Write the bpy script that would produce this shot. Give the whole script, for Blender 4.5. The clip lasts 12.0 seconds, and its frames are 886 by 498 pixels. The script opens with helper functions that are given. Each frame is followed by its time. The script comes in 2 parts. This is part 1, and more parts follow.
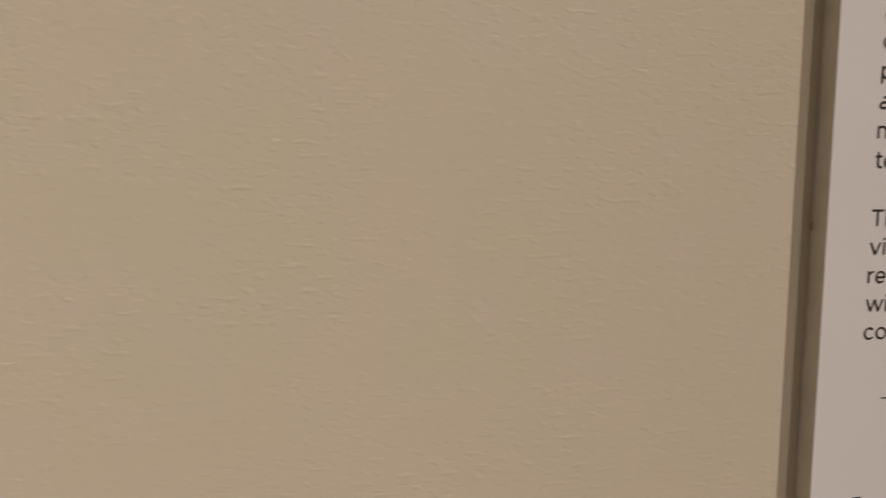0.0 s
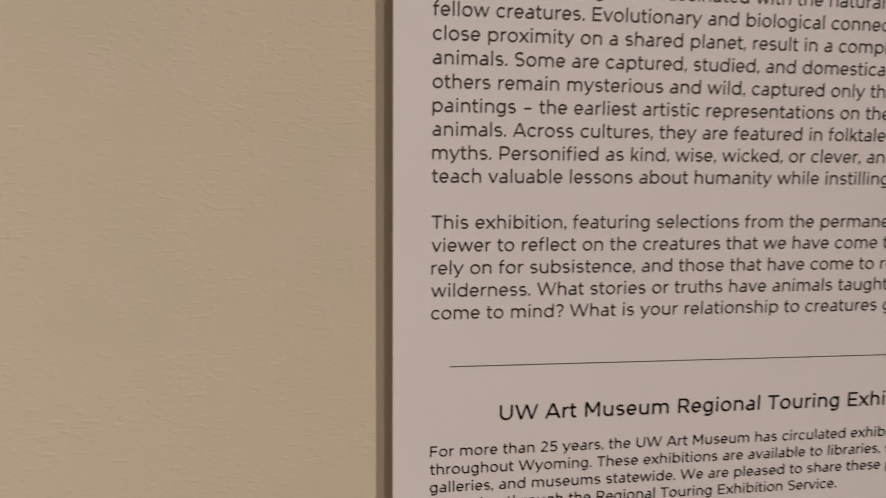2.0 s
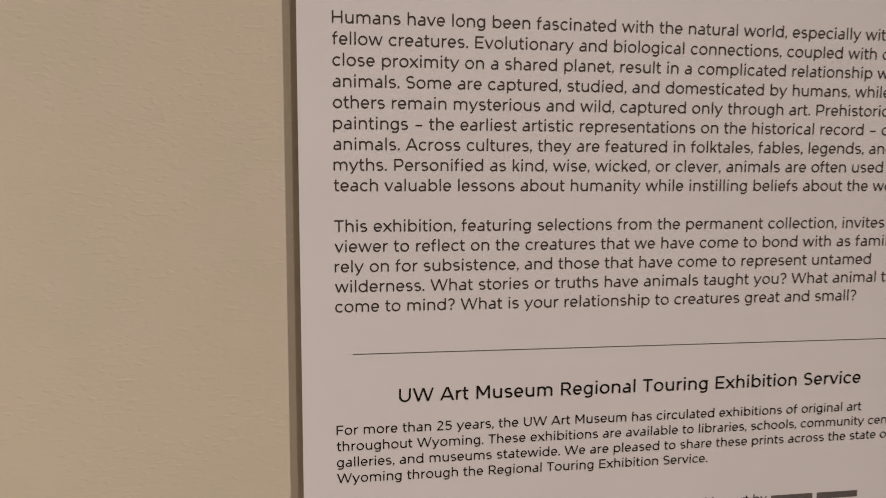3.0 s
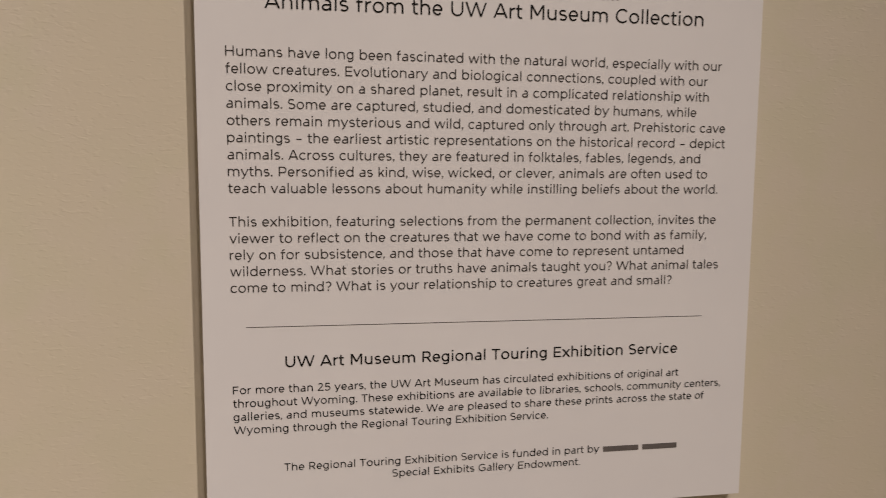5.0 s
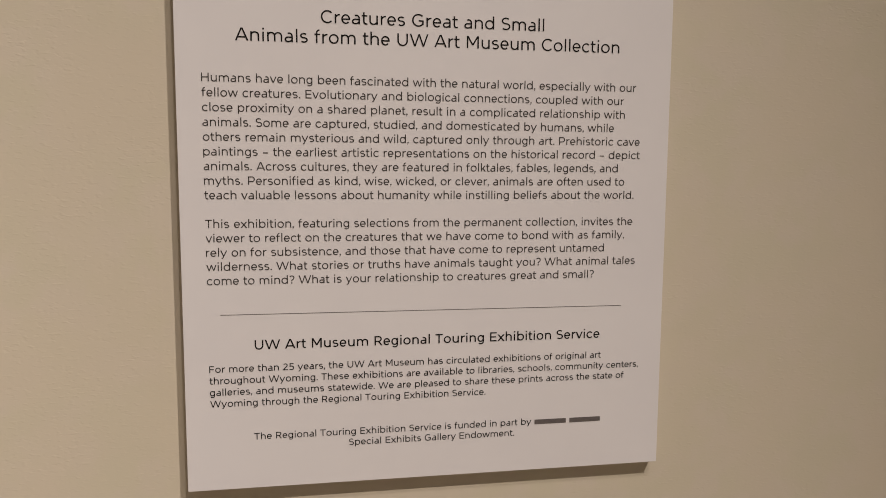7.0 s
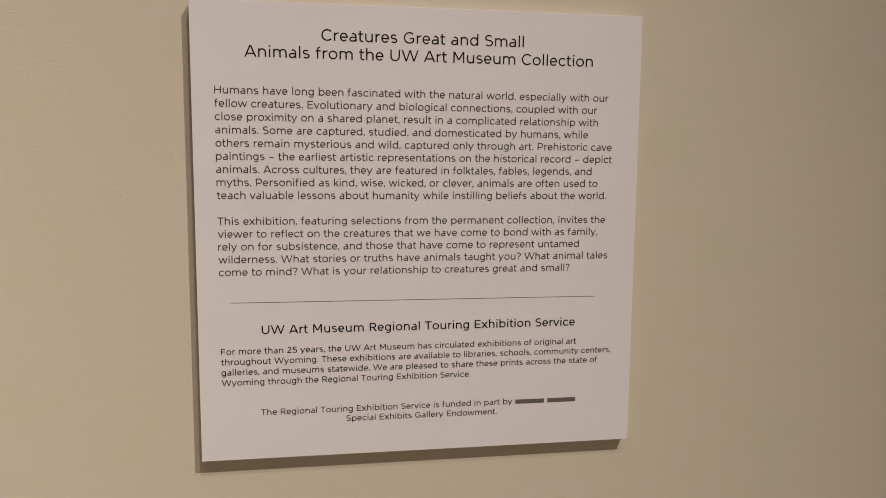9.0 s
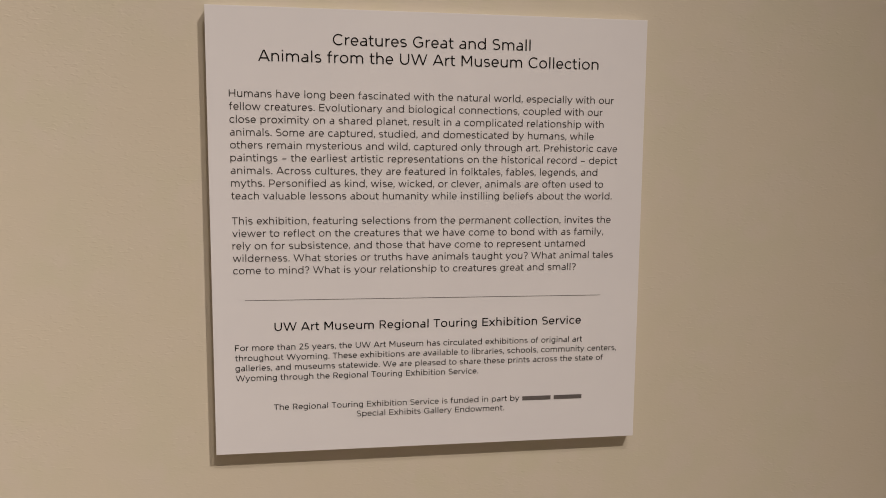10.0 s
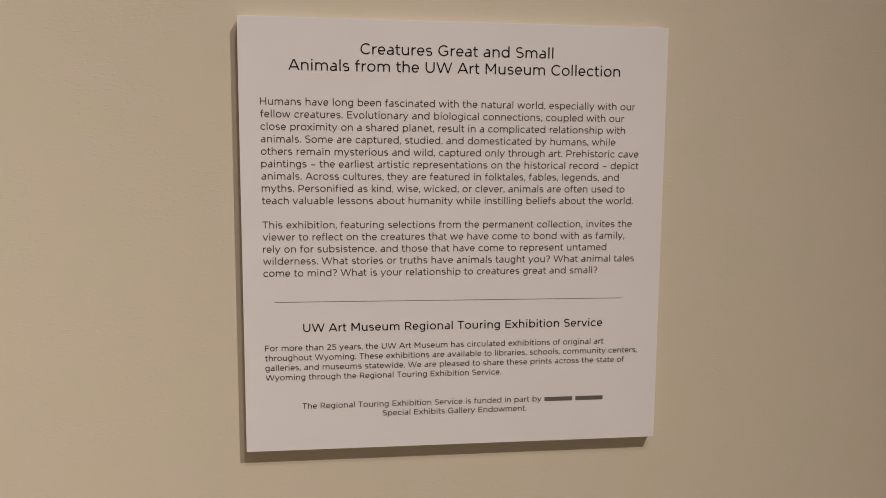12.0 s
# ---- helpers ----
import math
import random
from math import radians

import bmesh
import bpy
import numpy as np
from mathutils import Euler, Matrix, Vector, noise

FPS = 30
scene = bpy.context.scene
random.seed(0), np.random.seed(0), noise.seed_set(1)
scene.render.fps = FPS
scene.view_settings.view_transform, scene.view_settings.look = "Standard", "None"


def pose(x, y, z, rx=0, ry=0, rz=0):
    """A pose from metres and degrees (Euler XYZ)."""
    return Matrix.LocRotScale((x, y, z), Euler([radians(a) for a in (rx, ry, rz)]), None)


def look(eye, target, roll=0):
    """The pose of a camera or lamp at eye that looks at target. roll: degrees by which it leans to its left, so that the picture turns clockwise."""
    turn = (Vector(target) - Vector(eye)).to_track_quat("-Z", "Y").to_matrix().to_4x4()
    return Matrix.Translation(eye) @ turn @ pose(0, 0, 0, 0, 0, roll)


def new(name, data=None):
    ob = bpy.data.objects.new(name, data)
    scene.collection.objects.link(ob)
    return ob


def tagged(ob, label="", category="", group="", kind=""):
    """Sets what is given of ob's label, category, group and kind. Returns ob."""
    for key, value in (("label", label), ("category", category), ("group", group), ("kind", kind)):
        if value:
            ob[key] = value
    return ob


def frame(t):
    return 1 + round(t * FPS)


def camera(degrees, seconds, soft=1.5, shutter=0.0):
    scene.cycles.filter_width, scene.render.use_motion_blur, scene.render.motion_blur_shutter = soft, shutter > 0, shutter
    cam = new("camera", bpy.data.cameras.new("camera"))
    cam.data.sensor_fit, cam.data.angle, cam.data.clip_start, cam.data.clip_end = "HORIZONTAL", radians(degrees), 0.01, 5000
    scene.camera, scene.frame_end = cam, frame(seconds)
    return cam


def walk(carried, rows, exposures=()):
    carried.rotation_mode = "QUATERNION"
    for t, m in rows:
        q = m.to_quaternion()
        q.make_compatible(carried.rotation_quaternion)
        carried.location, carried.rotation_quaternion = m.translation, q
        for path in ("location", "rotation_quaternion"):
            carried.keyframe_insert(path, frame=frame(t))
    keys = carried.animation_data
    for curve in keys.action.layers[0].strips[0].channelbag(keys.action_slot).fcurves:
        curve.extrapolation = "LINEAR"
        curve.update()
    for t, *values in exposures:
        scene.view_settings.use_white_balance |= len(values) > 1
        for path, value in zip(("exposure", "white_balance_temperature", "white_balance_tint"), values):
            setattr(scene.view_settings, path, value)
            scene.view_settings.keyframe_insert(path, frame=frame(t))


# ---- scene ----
cam = camera(61.0, 12.0, soft=0.9, shutter=0.4)
# seconds, eye x y z, turn about x, y, z in degrees
ROWS = [
    (0, -0.4973, -0.3281, 1.5421, 83.670, -0.352, -9.484),
    (0.5, -0.4411, -0.3489, 1.5414, 83.652, -0.373, -8.605),
    (1, -0.3873, -0.3774, 1.5473, 83.440, -0.402, -8.211),
    (1.5, -0.3331, -0.4134, 1.5533, 83.337, -0.402, -7.916),
    (2, -0.2876, -0.4569, 1.5545, 83.425, -0.492, -8.063),
    (2.5, -0.2530, -0.4936, 1.5558, 83.827, -0.308, -8.281),
    (2.7, -0.2426, -0.5068, 1.5563, 83.927, -0.261, -8.384),
    (4.5, -0.1967, -0.6243, 1.5630, 84.044, -0.324, -9.476),
    (5, -0.1598, -0.6563, 1.5631, 83.972, -0.389, -9.818),
    (5.5, -0.1355, -0.6865, 1.5632, 83.945, -0.388, -10.122),
    (6, -0.1281, -0.7123, 1.5644, 83.929, -0.411, -10.163),
    (6.5, -0.1273, -0.7382, 1.5686, 83.923, -0.364, -10.084),
    (8.5, -0.1316, -0.8378, 1.5869, 83.343, -0.479, -9.656),
    (9, -0.1197, -0.8503, 1.5833, 83.470, -0.453, -9.331),
    (9.5, -0.1159, -0.8587, 1.5802, 83.589, -0.421, -8.861),
    (10, -0.1171, -0.8705, 1.5820, 83.643, -0.399, -8.324),
    (10.5, -0.1205, -0.8802, 1.5864, 83.719, -0.326, -7.757),
    (11, -0.1227, -0.8872, 1.5895, 83.692, -0.395, -7.437),
    (11.5, -0.1240, -0.8882, 1.5887, 83.705, -0.388, -7.212),
    (12, -0.1273, -0.8896, 1.5873, 83.703, -0.351, -6.949),
]
walk(cam, [(t, pose(x, y, z, rx, ry, rz)) for t, x, y, z, rx, ry, rz in ROWS],
     exposures=[(0, -0.11, 6500, 10), (1, -0.05, 6480, 11.5), (2.5, 0.0, 6450, 13), (4.5, 0.04, 6430, 10.5), (6.5, 0.13, 6400, 10),
                (8.5, 0.16, 6350, 10), (12, 0.12, 6350, 10)])

# ---- world, the gallery's ceiling spots and added fill spots ----
world = bpy.data.worlds.new("world")
scene.world = world
world.use_nodes = True
world.node_tree.nodes["Background"].inputs["Color"].default_value = (0.9, 0.82, 0.72, 1)
world.node_tree.nodes["Background"].inputs["Strength"].default_value = 0.02
WARM = (1.0, 0.89, 0.80)


def spot(name, eye, target, watts, degrees, blend, radius=0.045):
    data = bpy.data.lights.new(name, "SPOT")
    data.energy, data.color = watts, WARM
    data.spot_size, data.spot_blend, data.shadow_soft_size = radians(degrees), blend, radius
    ob = new(name, data)
    ob.matrix_world = look(eye, target)
    return ob


spot("track_or_fill_spot", (2.20, -3.20, 5.85), (-1.41, 0.0, -1.21), 1164, 39.0, 1.0)
spot("track_or_fill_spot", (0.72, -2.66, 5.85), (-1.30, 0.0, -0.31), 348, 41.0, 1.0)
# unseen third spot, added for the brighter pool left of the panel
spot("track_or_fill_spot", (-1.00, -2.66, 5.85), (-1.67, 0.0, 0.85), 490, 33.8, 1.0)
# fill spots, added out of view: their bounce off the room lifts the shadows
spot("track_or_fill_spot", (-2.2, -2.6, 5.85), (-2.6, -6.0, 1.8), 620, 80, 1.0)
spot("track_or_fill_spot", (2.2, -2.6, 5.85), (2.6, -6.0, 1.8), 620, 80, 1.0)


# ---- materials ----
def material(name, rough=0.6):
    m = bpy.data.materials.new(name)
    m.use_nodes = True
    n = m.node_tree.nodes
    b = n["Principled BSDF"]
    b.inputs["Roughness"].default_value = rough
    return m, n, m.node_tree.links, b


def noise_of(n, l, vec, scale, stretch=(1, 1, 1), detail=3.0, rough=0.5, shift=(0, 0, 0)):
    mp = n.new("ShaderNodeMapping")
    mp.inputs["Scale"].default_value = stretch
    mp.inputs["Location"].default_value = shift
    l.new(vec, mp.inputs["Vector"])
    t = n.new("ShaderNodeTexNoise")
    t.inputs["Scale"].default_value = scale
    t.inputs["Detail"].default_value = detail
    t.inputs["Roughness"].default_value = rough
    l.new(mp.outputs["Vector"], t.inputs["Vector"])
    return t.outputs["Fac"]


def ramp(n, l, fac, a, b, lo=0.0, hi=1.0):
    r = n.new("ShaderNodeMapRange")
    r.interpolation_type = "SMOOTHSTEP"
    for key, value in (("From Min", a), ("From Max", b), ("To Min", lo), ("To Max", hi)):
        r.inputs[key].default_value = value
    l.new(fac, r.inputs["Value"])
    return r.outputs["Result"]


def maths(n, l, op, a, b):
    m = n.new("ShaderNodeMath")
    m.operation = op
    for i, v in enumerate((a, b)):
        if isinstance(v, (int, float)):
            m.inputs[i].default_value = v
        else:
            l.new(v, m.inputs[i])
    return m.outputs["Value"]


def mix_colour(n, l, fac, a, b):
    m = n.new("ShaderNodeMix")
    m.data_type = "RGBA"
    l.new(fac, m.inputs["Factor"])
    for i, v in ((6, a), (7, b)):
        if isinstance(v, tuple):
            m.inputs[i].default_value = (*v, 1)
        else:
            l.new(v, m.inputs[i])
    return m.outputs[2]


def wall_paint():
    """Beige eggshell paint, rolled and brushed: sparse flat ridges, fine stipple."""
    m, n, l, b = material("wall_paint", 0.55)
    vec = n.new("ShaderNodeTexCoord").outputs["Object"]
    ridges = ramp(n, l, noise_of(n, l, vec, 1.0, (150, 150, 345), 0.5, 0.45), 0.53, 0.84)
    pits = ramp(n, l, noise_of(n, l, vec, 1.0, (170, 170, 370), 0.5, 0.45, (3, 1, 7)), 0.57, 0.84)
    groups = ramp(n, l, noise_of(n, l, vec, 1.0, (17, 17, 26), 3.0, 0.6), 0.38, 0.66, 0.42, 1.0)
    stipple = noise_of(n, l, vec, 1.0, (230, 230, 470), 0.6, 0.5)
    h = maths(n, l, "MULTIPLY", maths(n, l, "SUBTRACT", ridges, maths(n, l, "MULTIPLY", pits, 0.7)), groups)
    h = maths(n, l, "ADD", h, maths(n, l, "MULTIPLY", stipple, 0.13))
    bump = n.new("ShaderNodeBump")
    bump.inputs["Strength"].default_value = 1.0
    bump.inputs["Distance"].default_value = 0.00009
    l.new(h, bump.inputs["Height"])
    l.new(bump.outputs["Normal"], b.inputs["Normal"])
    tone = ramp(n, l, noise_of(n, l, vec, 1.0, (24, 24, 24), 2.0, 0.55), 0.38, 0.64)
    base = mix_colour(n, l, tone, (0.560, 0.503, 0.386), (0.575, 0.506, 0.410))
    warm = ramp(n, l, noise_of(n, l, vec, 1.0, (7, 7, 7), 2.0, 0.5, (4, 2, 9)), 0.35, 0.7)
    l.new(mix_colour(n, l, warm, base, (0.575, 0.504, 0.396)), b.inputs["Base Color"])
    return m


def printed_sheet():
    m, n, l, b = material("print_sheet_white", 0.5)
    vec = n.new("ShaderNodeTexCoord").outputs["Object"]
    tone = ramp(n, l, noise_of(n, l, vec, 1.0, (9, 9, 9), 3.0, 0.6), 0.3, 0.7)
    l.new(mix_colour(n, l, tone, (0.686, 0.656, 0.660), (0.700, 0.670, 0.670)), b.inputs["Base Color"])
    bump = n.new("ShaderNodeBump")
    bump.inputs["Distance"].default_value = 0.00002
    l.new(noise_of(n, l, vec, 1.0, (700, 700, 700), 2.0, 0.5), bump.inputs["Height"])
    l.new(bump.outputs["Normal"], b.inputs["Normal"])
    return m


def board_edge():
    m, n, l, b = material("foam_board_edge", 0.8)
    vec = n.new("ShaderNodeTexCoord").outputs["Object"]
    tone = ramp(n, l, noise_of(n, l, vec, 1.0, (300, 60, 40), 3.0, 0.6), 0.3, 0.75)
    l.new(mix_colour(n, l, tone, (0.66, 0.62, 0.55), (0.76, 0.72, 0.65)), b.inputs["Base Color"])
    bump = n.new("ShaderNodeBump")
    bump.inputs["Distance"].default_value = 0.0002
    l.new(noise_of(n, l, vec, 1.0, (500, 900, 160), 3.0, 0.6), bump.inputs["Height"])
    l.new(bump.outputs["Normal"], b.inputs["Normal"])
    return m


def plain(name, colour, rough, spread=0.06, size=6.0):
    m, n, l, b = material(name, rough)
    vec = n.new("ShaderNodeTexCoord").outputs["Object"]
    tone = ramp(n, l, noise_of(n, l, vec, 1.0, (size, size, size), 4.0, 0.6), 0.3, 0.7)
    l.new(mix_colour(n, l, tone, tuple(c * (1 - spread) for c in colour), tuple(c * (1 + spread) for c in colour)), b.inputs["Base Color"])
    return m


M_WALL = wall_paint()
M_SHEET = printed_sheet()
M_EDGE = board_edge()
M_INK = plain("black_ink", (0.008, 0.0065, 0.006), 0.7, 0.1, 200)
M_INK.node_tree.nodes["Principled BSDF"].inputs["Specular IOR Level"].default_value = 0.15
M_BODY_INK = plain("paragraph_ink", (0.027, 0.020, 0.017), 0.7, 0.1, 200)
M_GREY_INK = plain("dark_grey_ink", (0.085, 0.075, 0.07), 0.55, 0.1, 200)
M_BAR = plain("bar_ink", (0.11, 0.095, 0.09), 0.55, 0.1, 200)
M_DENT = plain("torn_board", (0.40, 0.34, 0.26), 0.9, 0.2, 900)
M_ROOM = plain("room_paint", (0.72, 0.70, 0.66), 0.7)
M_CEILING = plain("ceiling_paint", (0.74, 0.72, 0.68), 0.8)
M_FLOOR = plain("floor_finish", (0.30, 0.23, 0.16), 0.45, 0.15, 3)


# ---- building blocks ----
def box_mesh(bm, lo, hi, bevel=0.0, segments=2):
    made = bmesh.ops.create_cube(bm, size=1.0)["verts"]
    for v in made:
        v.co = Vector([lo[i] + (v.co[i] + 0.5) * (hi[i] - lo[i]) for i in range(3)])
    if bevel:
        edges = list({e for v in made for e in v.link_edges})
        bmesh.ops.bevel(bm, geom=edges, offset=bevel, segments=segments, affect="EDGES", profile=0.6)


def mesh_object(name, bm, mat):
    me = bpy.data.meshes.new(name)
    bm.to_mesh(me)
    bm.free()
    me.materials.append(mat)
    return new(name, me)


def part(name, bm, mat, parent, label=""):
    ob = mesh_object(name, bm, mat)
    ob.parent = parent
    return tagged(ob, label)


def slab(name, lo, hi, mat, label, category):
    bm = bmesh.new()
    box_mesh(bm, lo, hi)
    return tagged(mesh_object(name, bm, mat), label, category, kind="structure")


# ---- the gallery wall and an unseen room around it ----
FACE_Y, THICK = 0.0, 0.0130
WALL_Y = FACE_Y + THICK
slab("wall_north", (-4.2, WALL_Y, 0.0), (4.2, WALL_Y + 0.15, 6.0), M_WALL, "beige painted gallery wall with fine rolled paint texture", "wall")
# never in view: these surfaces are added to bounce the spots' light back
slab("bounce_wall_south", (-4.2, -6.65, 0.0), (4.2, -6.5, 6.0), M_ROOM, "unseen plain off-white wall added to bounce light", "wall")
slab("bounce_wall_west", (-4.35, -6.65, 0.0), (-4.2, WALL_Y + 0.15, 6.0), M_ROOM, "unseen plain off-white wall added to bounce light", "wall")
slab("bounce_wall_east", (4.2, -6.65, 0.0), (4.35, WALL_Y + 0.15, 6.0), M_ROOM, "unseen plain off-white wall added to bounce light", "wall")
slab("floor", (-4.35, -6.65, -0.15), (4.35, WALL_Y + 0.15, 0.0), M_FLOOR, "unseen plain brown floor added to close the room", "floor")
slab("ceiling", (-4.35, -6.65, 6.0), (4.35, WALL_Y + 0.15, 6.15), M_CEILING, "unseen plain off-white ceiling added to bounce light", "ceiling")

# ---- lettering ----
# a wide geometric sans: advance widths in thousandths of the letter size
WIDTHS = dict(zip(
    " ,.25?ACEFGHMPRSTUWabcdefghiklmnoprstuvwxy–",
    (304, 207, 216, 602, 612, 520, 754, 730, 656, 632, 789, 789, 892, 696, 698, 618, 620, 777, 1115, 576, 666, 561,
     670, 583, 369, 626, 635, 266, 536, 264, 974, 639, 637, 666, 398, 515, 368, 636, 560, 854, 563, 586, 599)))
CAP, XH, ASC, DESC = 0.700, 0.517, 0.740, -0.185
STEM_IN, ROUND_IN, OVER = 0.082, 0.046, 0.010


def arc(cx, cy, rx, ry, a0, a1):
    """Points along part of an ellipse, from the angle a0 to a1 in degrees."""
    steps = max(4, round(abs(a1 - a0) / 11))
    return [(cx + rx * math.cos(radians(a0 + (a1 - a0) * i / steps)), cy + ry * math.sin(radians(a0 + (a1 - a0) * i / steps))) for i in range(steps + 1)]


class Pen:
    """Collects the strokes of one letter. w: thickness of upright strokes, h: of level ones."""

    def __init__(self, w):
        self.w, self.h, self.co, self.faces, self.layer = w, w * 0.88, [], [], 0

    def strip(self, rails):
        base = len(self.co)
        for a, b in rails:
            self.co += [(*a, self.layer), (*b, self.layer)]
        self.layer += 1
        self.faces += [(base + 2 * i, base + 2 * i + 2, base + 2 * i + 3, base + 2 * i + 1) for i in range(len(rails) - 1)]

    def sweep(self, pts):
        """A stroke of even weight along a curved line."""
        rails = []
        for i, (x, y) in enumerate(pts):
            (ax, ay), (bx, by) = pts[max(i - 1, 0)], pts[min(i + 1, len(pts) - 1)]
            dx, dy = bx - ax, by - ay
            size = math.hypot(dx, dy)
            half = (self.h + (self.w - self.h) * abs(dy) / size) / 2
            rails.append(((x - dy / size * half, y + dx / size * half), (x + dy / size * half, y - dx / size * half)))
        self.strip(rails)

    def round(self, x0, x1, y0, y1, a0=0, a1=360):
        """Part of an oval whose outside fills the given box."""
        self.sweep(arc((x0 + x1) / 2, (y0 + y1) / 2, (x1 - x0 - self.w) / 2, (y1 - y0 - self.h) / 2, a0, a1))

    def box(self, x0, x1, y0, y1):
        self.strip([((x0, y0), (x0, y1)), ((x1, y0), (x1, y1))])

    def stem(self, x, y0, y1):
        self.box(x, x + self.w, y0, y1)

    def level(self, x0, x1, top):
        self.box(x0, x1, top - self.h, top)

    def slant(self, xa, ya, xb, yb, scale=1.0):
        """A straight diagonal with level ends, between the middles of its ends."""
        half = self.w * scale * math.hypot(xb - xa, yb - ya) / abs(yb - ya) / 2
        self.strip([((xa - half, ya), (xa + half, ya)), ((xb - half, yb), (xb + half, yb))])


def draw_bowl(p, a, left):
    """The oval of b, d, g and p, and where the stem stands."""
    x0, x1 = (STEM_IN, a - ROUND_IN) if left else (ROUND_IN, a - STEM_IN)
    p.round(x0, x1, -OVER, XH + OVER)
    return x0 if left else x1 - p.w


def draw_arch(p, x0, x1):
    """The shoulder and right leg of h, m and n."""
    p.round(x0, x1, XH + OVER - 0.44, XH + OVER, 0, 155)
    p.stem(x1 - p.w, 0, XH + OVER - 0.22)


def draw_s(p, a, top, split):
    """S and s: two bowls joined by a falling spine."""
    x0, x1 = 0.042, a - 0.042
    mid, rx = a / 2, (x1 - x0 - p.w) / 2
    low, high, waist = -OVER + p.h / 2, top + OVER - p.h / 2, top * split
    ra, rb = (high - waist) / 2, (waist - low) / 2
    p.sweep(arc(mid, waist + ra, rx * 0.94, ra, 38, 250) + arc(mid, waist - rb, rx, rb, 70, -142))


def draw_small(p, ch, a):
    w, s = p.w, STEM_IN
    if ch == "a":
        x1 = a - 0.078
        p.stem(x1 - w, 0, XH - 0.19)
        p.round(x1 - 0.395, x1, XH + OVER - 0.39, XH + OVER, 0, 122)
        p.sweep(arc(0.046 + 0.185, 0.147, 0.185 - w / 2, 0.157 - p.h / 2, 90, 270) + arc(0.231, 0.175, x1 - w / 2 - 0.231, 0.185 - p.h / 2, 278, 345))
        p.level(0.231, x1 - w, 0.304)
    elif ch in "bdp":
        x = draw_bowl(p, a, ch != "d")
        p.stem(x, DESC if ch == "p" else 0, XH if ch == "p" else ASC)
    elif ch == "c":
        p.round(ROUND_IN, ROUND_IN + 0.535, -OVER, XH + OVER, 43, 317)
    elif ch == "e":
        x1 = a - ROUND_IN
        p.round(ROUND_IN, x1, -OVER, XH + OVER, 0, 318)
        p.level(ROUND_IN + w * 0.6, x1 - w * 0.04, XH / 2 + p.h * 0.4)
    elif ch == "f":
        p.stem(0.098, 0, 0.56)
        p.round(0.098, 0.47, 0.38, ASC + 0.006, 84, 180)
        p.level(0.022, a - 0.032, XH)
    elif ch == "g":
        x = draw_bowl(p, a, False)
        p.stem(x, -0.01, XH)
        p.round(0.062, x + w, DESC - OVER, 0.165, 0, -143)
    elif ch == "h":
        p.stem(s, 0, ASC)
        draw_arch(p, s, a - 0.076)
    elif ch == "i":
        x = (a - w) / 2
        p.stem(x, 0, XH)
        p.box(x - 0.006, x + w + 0.006, 0.634, 0.728)
    elif ch == "k":
        p.stem(s, 0, ASC)
        p.slant(s + w * 0.9, 0.165, a - 0.085, XH)
        p.slant(s + 0.185, 0.295, a - 0.062, 0)
    elif ch == "l":
        p.stem((a - w) / 2, 0, ASC)
    elif ch == "m":
        x1 = a - 0.076
        mid = (s + x1 + w) / 2
        p.stem(s, 0, XH)
        draw_arch(p, s, mid)
        draw_arch(p, mid - w, x1)
    elif ch == "n":
        p.stem(s, 0, XH)
        draw_arch(p, s, a - 0.076)
    elif ch == "o":
        p.round(ROUND_IN, a - ROUND_IN, -OVER, XH + OVER)
    elif ch == "r":
        p.stem(s, 0, XH)
        p.round(s, s + (a - 0.026 - s) * 2, XH + OVER - 0.50, XH + OVER, 90, 180)
    elif ch == "s":
        draw_s(p, a, XH, 0.515)
    elif ch == "t":
        p.stem(0.096, 0.14, 0.668)
        p.round(0.096, 0.44, -OVER, 0.32, 180, 300)
        p.level(0.022, a - 0.036, XH)
    elif ch == "u":
        x1 = a - s
        p.stem(x1 - w, 0, XH)
        p.stem(0.076, 0.21, XH)
        p.round(0.076, x1, -OVER, 0.43, 180, 335)
    elif ch == "v":
        p.slant(0.056, XH, a / 2, 0)
        p.slant(a - 0.056, XH, a / 2, 0)
    elif ch == "w":
        q = (a - 0.112) / 4
        for i, j in ((0, 1), (2, 1), (2, 3), (4, 3)):
            p.slant(0.056 + q * i, XH, 0.056 + q * j, 0, 0.95)
    elif ch == "x":
        p.slant(0.062, XH, a - 0.056, 0)
        p.slant(a - 0.062, XH, 0.056, 0)
    elif ch == "y":
        p.slant(0.056, XH, a / 2, 0.0)
        p.slant(a - 0.056, XH, a / 2 - 0.045, -0.06)
        p.sweep([(a / 2 - 0.036, -0.035)] + arc(a / 2 - 0.145, -0.03, 0.095, 0.125, -22, -115))


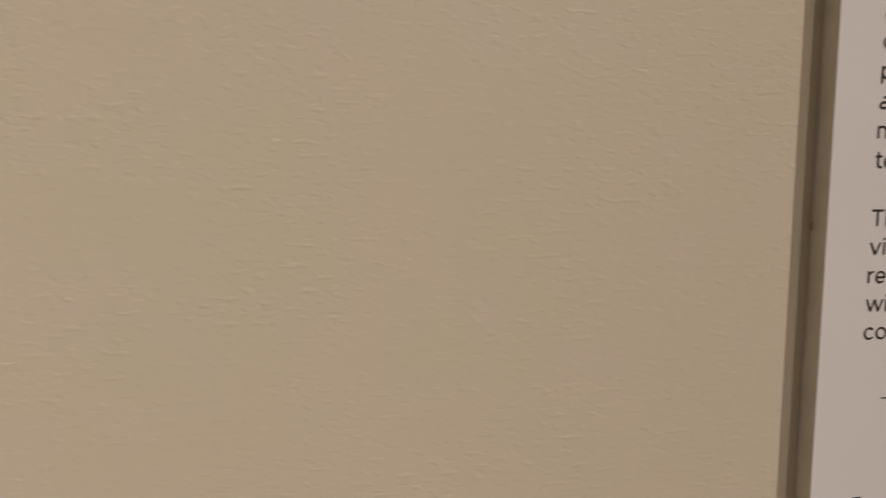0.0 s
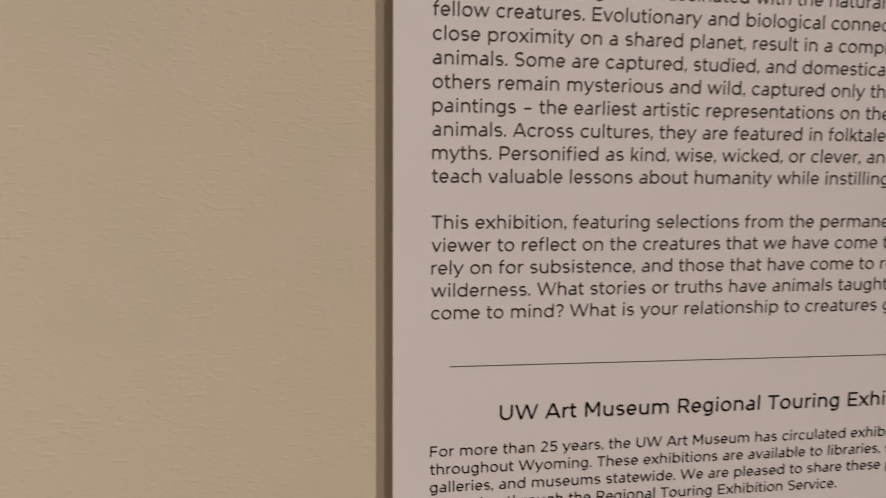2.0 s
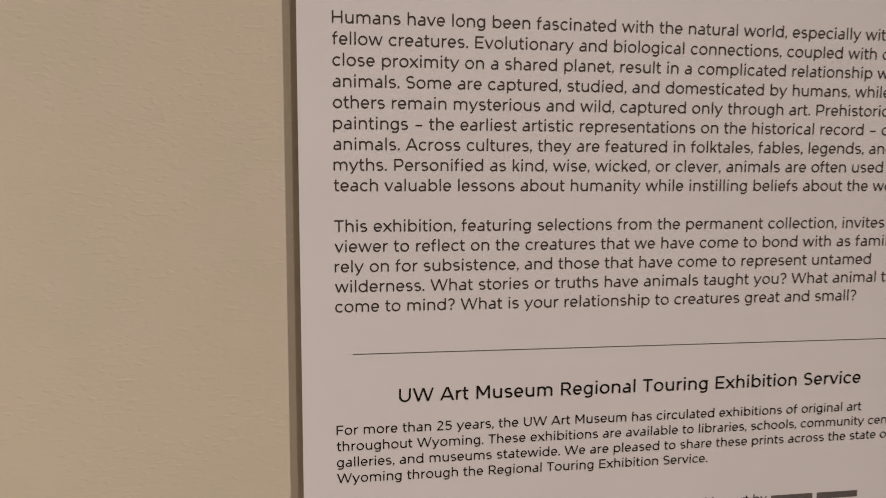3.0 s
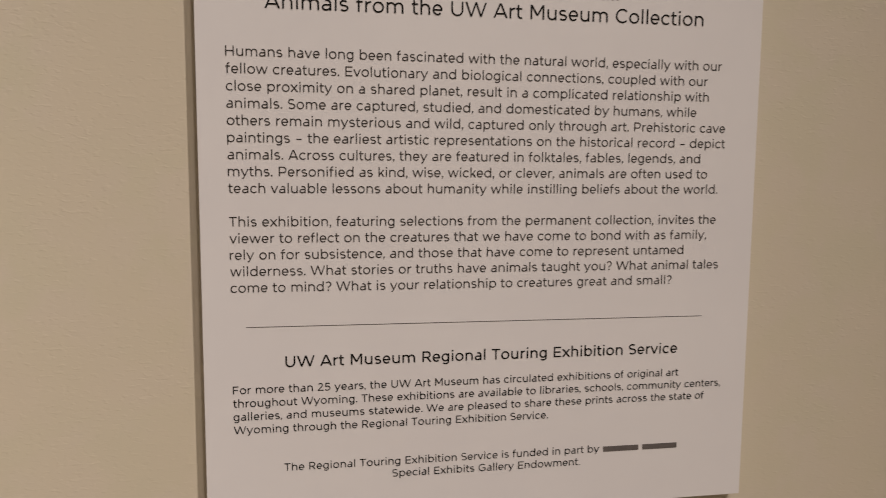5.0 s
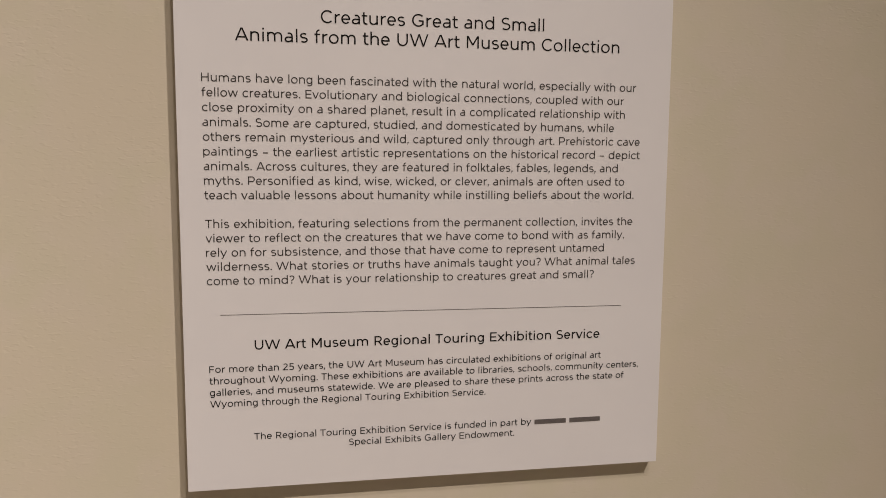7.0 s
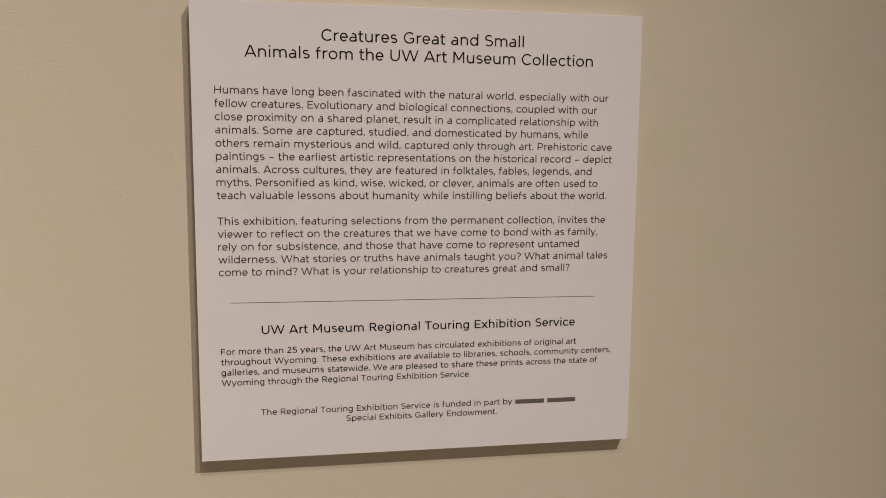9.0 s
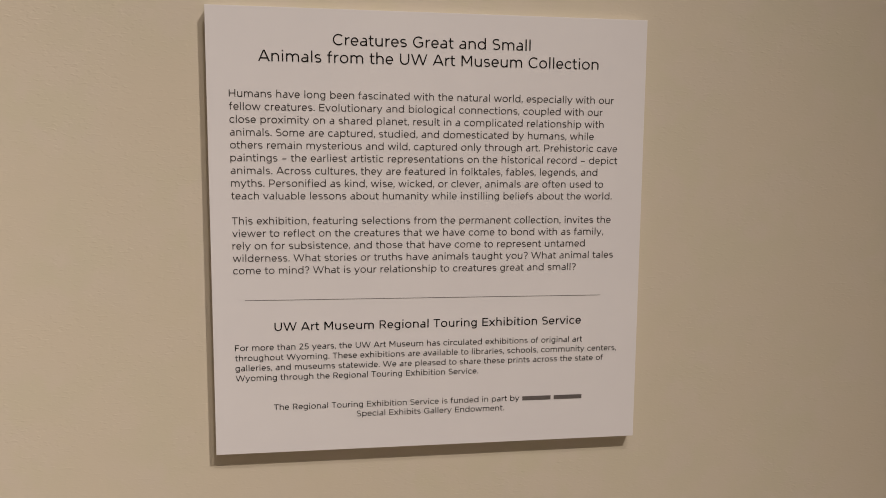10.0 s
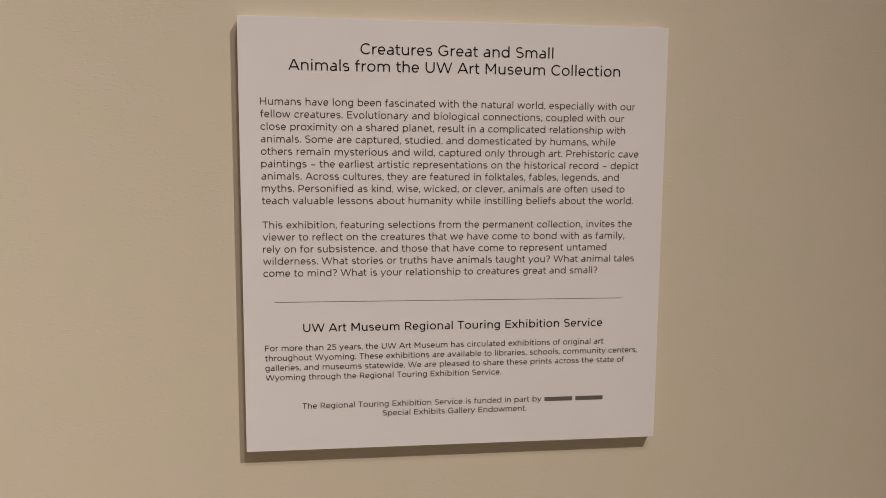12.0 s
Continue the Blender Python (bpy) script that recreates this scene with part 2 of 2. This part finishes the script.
def draw_capital(p, ch, a):
    w, s = p.w, 0.092
    if ch == "A":
        p.slant(0.062, 0, a / 2 - 0.012, CAP)
        p.slant(a - 0.062, 0, a / 2 + 0.012, CAP)
        p.level(0.17, a - 0.17, 0.235)
    elif ch == "C":
        p.round(0.05, 0.05 + 0.72, -OVER, CAP + OVER, 44, 316)
    elif ch in "EF":
        p.stem(s, 0, CAP)
        for top in (CAP, 0.387, p.h)[:3 if ch == "E" else 2]:
            p.level(s + w, a - (0.062 if top != 0.387 else 0.105), top)
    elif ch == "G":
        x1 = a - 0.075
        p.round(0.05, 0.05 + 0.73, -OVER, CAP + OVER, 45, 322)
        p.stem(x1 - w, 0.09, 0.355)
        p.level(0.43, x1 - w, 0.355)
    elif ch == "H":
        p.stem(s, 0, CAP)
        p.stem(a - s - w, 0, CAP)
        p.level(s + w, a - s - w, CAP / 2 + p.h / 2)
    elif ch == "M":
        p.stem(s, 0, CAP)
        p.stem(a - s - w, 0, CAP)
        p.slant(s + w * 0.62, CAP, a / 2, 0.185)
        p.slant(a - s - w * 0.62, CAP, a / 2, 0.185)
    elif ch in "PR":
        low = 0.228 if ch == "P" else 0.262
        p.stem(s, 0, CAP)
        right = a - (0.05 if ch == "P" else 0.075)
        turn = (CAP - low) / 2
        p.level(s + w, right - turn, CAP)
        p.level(s + w, right - turn, low + p.h)
        p.round(right - 2 * turn, right, low, CAP, -90, 90)
        if ch == "R":
            p.slant(a - 0.30, low + p.h * 0.5, a - 0.088, 0)
    elif ch == "S":
        draw_s(p, a, CAP, 0.515)
    elif ch == "T":
        p.stem((a - w) / 2, 0, CAP - p.h)
        p.level(0.032, a - 0.032, CAP)
    elif ch == "U":
        p.stem(0.086, 0.29, CAP)
        p.stem(a - 0.086 - w, 0.29, CAP)
        p.round(0.086, a - 0.086, -OVER, 0.59, 180, 360)
    elif ch == "W":
        q = (a - 0.13) / 4
        for i, j in ((0, 1), (2, 1), (2, 3), (4, 3)):
            p.slant(0.065 + q * i, CAP, 0.065 + q * j, 0, 0.95)


def draw_sign(p, ch, a):
    w = p.w
    if ch in ".,":
        x = (a - w - 0.02) / 2
        p.box(x, x + w + 0.02, 0, 0.102)
        if ch == ",":
            p.slant(x + (w + 0.02) * 0.68, 0.0, x + 0.012, -0.12, 0.5)
    elif ch == "–":
        p.level(0.10, a - 0.10, 0.290)
    elif ch == "?":
        p.sweep(arc(a / 2 - 0.005, CAP + OVER - 0.205, 0.185, 0.205 - p.h / 2, 150, -55) + [(a / 2 - 0.005, 0.285), (a / 2 - 0.005, 0.205)])
        p.box(a / 2 - 0.005 - w / 2 - 0.01, a / 2 - 0.005 + w / 2 + 0.01, 0, 0.102)
    elif ch == "2":
        p.sweep(arc(a / 2 - 0.012, CAP + OVER - 0.205, 0.178, 0.205 - p.h / 2, 152, -42) + [(0.095, 0.045)])
        p.level(0.058, a - 0.06, p.h)
    elif ch == "5":
        p.level(0.125, a - 0.095, CAP)
        p.slant(0.125 + w / 2, CAP - p.h * 0.5, 0.105 + w / 2, 0.335)
        p.sweep([(0.112 + w / 2, 0.368)] + arc(0.292, 0.218, 0.228, 0.229 - p.h / 2, 98, -145))


GLYPHS = {}


def glyph(ch, w):
    """A letter's vertices on its advance width, and its faces."""
    if (ch, w) not in GLYPHS:
        p = Pen(w)
        draw = draw_small if ch.islower() else draw_capital if ch.isalpha() else draw_sign
        draw(p, ch, WIDTHS[ch] / 1000)
        GLYPHS[(ch, w)] = np.array(p.co), p.faces
    return GLYPHS[(ch, w)]


def text_line(name, text, size, baseline, mat, parent, w, left, right, bars=(), label=""):
    """One printed line, size in metres, w the weight of its strokes. left and right: where its ink begins and ends. bars: words printed as plain bars."""
    verts, faces, x, blanks, count = [], [], 0.0, [], 0
    for word in text.split(" "):
        if word in bars:
            wide = bars[word]
            blanks.append((x + 0.06, x + wide - 0.05))
            x += wide
        else:
            for ch in word:
                co, fs = glyph(ch, w)
                verts.append(co + (x, 0.0, 0.0))
                faces += [tuple(i + count for i in f) for f in fs]
                count += len(co)
                x += WIDTHS[ch] / 1000
        x += WIDTHS[" "] / 1000
    co = np.vstack(verts)
    lo, hi = co[:, 0].min(), max([co[:, 0].max()] + [e for _, e in blanks])
    sx = (right - left) / (hi - lo)
    # overlapping strokes lie a few thousandths of a millimetre apart
    pts = [(left + (px - lo) * sx, FACE_Y - 0.0003 - layer * 4e-6, baseline + py * size) for px, py, layer in co]
    me = bpy.data.meshes.new(name)
    me.from_pydata(pts, [], faces)
    me.materials.append(mat)
    for x1, x2 in blanks:
        bm = bmesh.new()
        box_mesh(bm, (left + (x1 - lo) * sx, FACE_Y - 0.0003, baseline), (left + (x2 - lo) * sx, FACE_Y - 0.0001, baseline + XH * size))
        part("printed_bar", bm, M_BAR, parent, "plain dark brown printed bar")
    ob = new(name, me)
    ob.parent = parent
    return tagged(ob, label)


# ---- the exhibition text panel ----
LEFT, RIGHT, LOW, TOP = -0.2532, 0.2538, 1.2457, 1.754
bm = bmesh.new()
box_mesh(bm, (LEFT, FACE_Y + 0.0009, LOW), (RIGHT, WALL_Y - 0.0012, TOP), 0.0003, 1)
panel = tagged(mesh_object("text_panel", bm, M_EDGE), "square white foam board exhibition text panel mounted on beige wall", "sign")
bm = bmesh.new()
box_mesh(bm, (LEFT - 0.0002, FACE_Y, LOW - 0.0002), (RIGHT + 0.0002, FACE_Y + 0.0009, TOP + 0.0002), 0.00025, 2)
part("print_sheet", bm, M_SHEET, panel, "matt white printed front sheet")
bm = bmesh.new()
box_mesh(bm, (LEFT, WALL_Y - 0.0012, LOW), (RIGHT, WALL_Y - 0.0001, TOP), 0.0002, 1)
part("backing_sheet", bm, M_EDGE, panel, "white paper backing sheet")
bm = bmesh.new()
box_mesh(bm, (LEFT - 0.0006, WALL_Y - 0.0026, 1.5110), (LEFT + 0.001, WALL_Y - 0.0010, 1.5155), 0.0005, 2)
part("dent", bm, M_DENT, panel, "small dark dent in the board's edge")

Z0, X0 = 1.427, -0.2295
text_line("title_text", "Creatures Great and Small", 0.0174, Z0 + 0.2878, M_INK, panel, 0.086, -0.1152, 0.1122, label="large black printed title lettering")
text_line("title_text", "Animals from the UW Art Museum Collection", 0.0174, Z0 + 0.2683, M_INK, panel, 0.086, -0.1972, 0.1950, label="large black printed title lettering")
BODY = (
    ("Humans have long been fascinated with the natural world, especially with our", 0.4326),
    ("fellow creatures. Evolutionary and biological connections, coupled with our", 0.4192),
    ("close proximity on a shared planet, result in a complicated relationship with", 0.4208),
    ("animals. Some are captured, studied, and domesticated by humans, while", 0.4090),
    ("others remain mysterious and wild, captured only through art. Prehistoric cave", 0.4386),
    ("paintings – the earliest artistic representations on the historical record – depict", 0.4393),
    ("animals. Across cultures, they are featured in folktales, fables, legends, and", 0.4147),
    ("myths. Personified as kind, wise, wicked, or clever, animals are often used to", 0.4225),
    ("teach valuable lessons about humanity while instilling beliefs about the world.", 0.4336),
    ("", 0.0),
    ("This exhibition, featuring selections from the permanent collection, invites the", 0.4332),
    ("viewer to reflect on the creatures that we have come to bond with as family,", 0.4242),
    ("rely on for subsistence, and those that have come to represent untamed", 0.4016),
    ("wilderness. What stories or truths have animals taught you? What animal tales", 0.4376),
    ("come to mind? What is your relationship to creatures great and small?", 0.3909),
)
for i, (words, end) in enumerate(BODY):
    if words:
        text_line("body_text", words, 0.0116, Z0 + 0.2288 - 0.01418 * i, M_BODY_INK, panel, 0.085, X0, end - 0.2173, label="black printed paragraph lettering")
bm = bmesh.new()
box_mesh(bm, (-0.2115, FACE_Y - 0.0003, -0.0002), (0.2115, FACE_Y - 0.0001, 0.0002))
# the rule was printed a hair out of level
bm.transform(pose(-0.0058, 0, Z0 - 0.0007, 0, 0.13, 0))
part("divider_line", bm, M_GREY_INK, panel, "thin dark grey printed divider line")
text_line("heading_text", "UW Art Museum Regional Touring Exhibition Service", 0.01397, Z0 - 0.0364, M_INK, panel, 0.100, -0.1847, 0.1820, label="black printed heading lettering")
SMALL = (
    ("For more than 25 years, the UW Art Museum has circulated exhibitions of original art", 0.4016),
    ("throughout Wyoming. These exhibitions are available to libraries, schools, community centers,", 0.4454),
    ("galleries, and museums statewide. We are pleased to share these prints across the state of", 0.4288),
    ("Wyoming through the Regional Touring Exhibition Service.", 0.2722),
)
for i, (words, end) in enumerate(SMALL):
    text_line("small_text", words, 0.00985, Z0 - 0.0588 - 0.0119 * i, M_INK, panel, 0.092, X0, end - 0.2173, label="small black printed lettering")
# the last two words are plain bars
text_line("footer_text", "The Regional Touring Exhibition Service is funded in part by [1] [2]", 0.00985, Z0 - 0.1303, M_INK, panel,
          0.090, -0.1870, 0.1853, bars={"[1]": 3.71, "[2]": 3.68}, label="small black printed footer lettering")
text_line("footer_text", "Special Exhibits Gallery Endowment.", 0.00985, Z0 - 0.1418, M_INK, panel, 0.090, -0.0910, 0.0875, label="small black printed footer lettering")
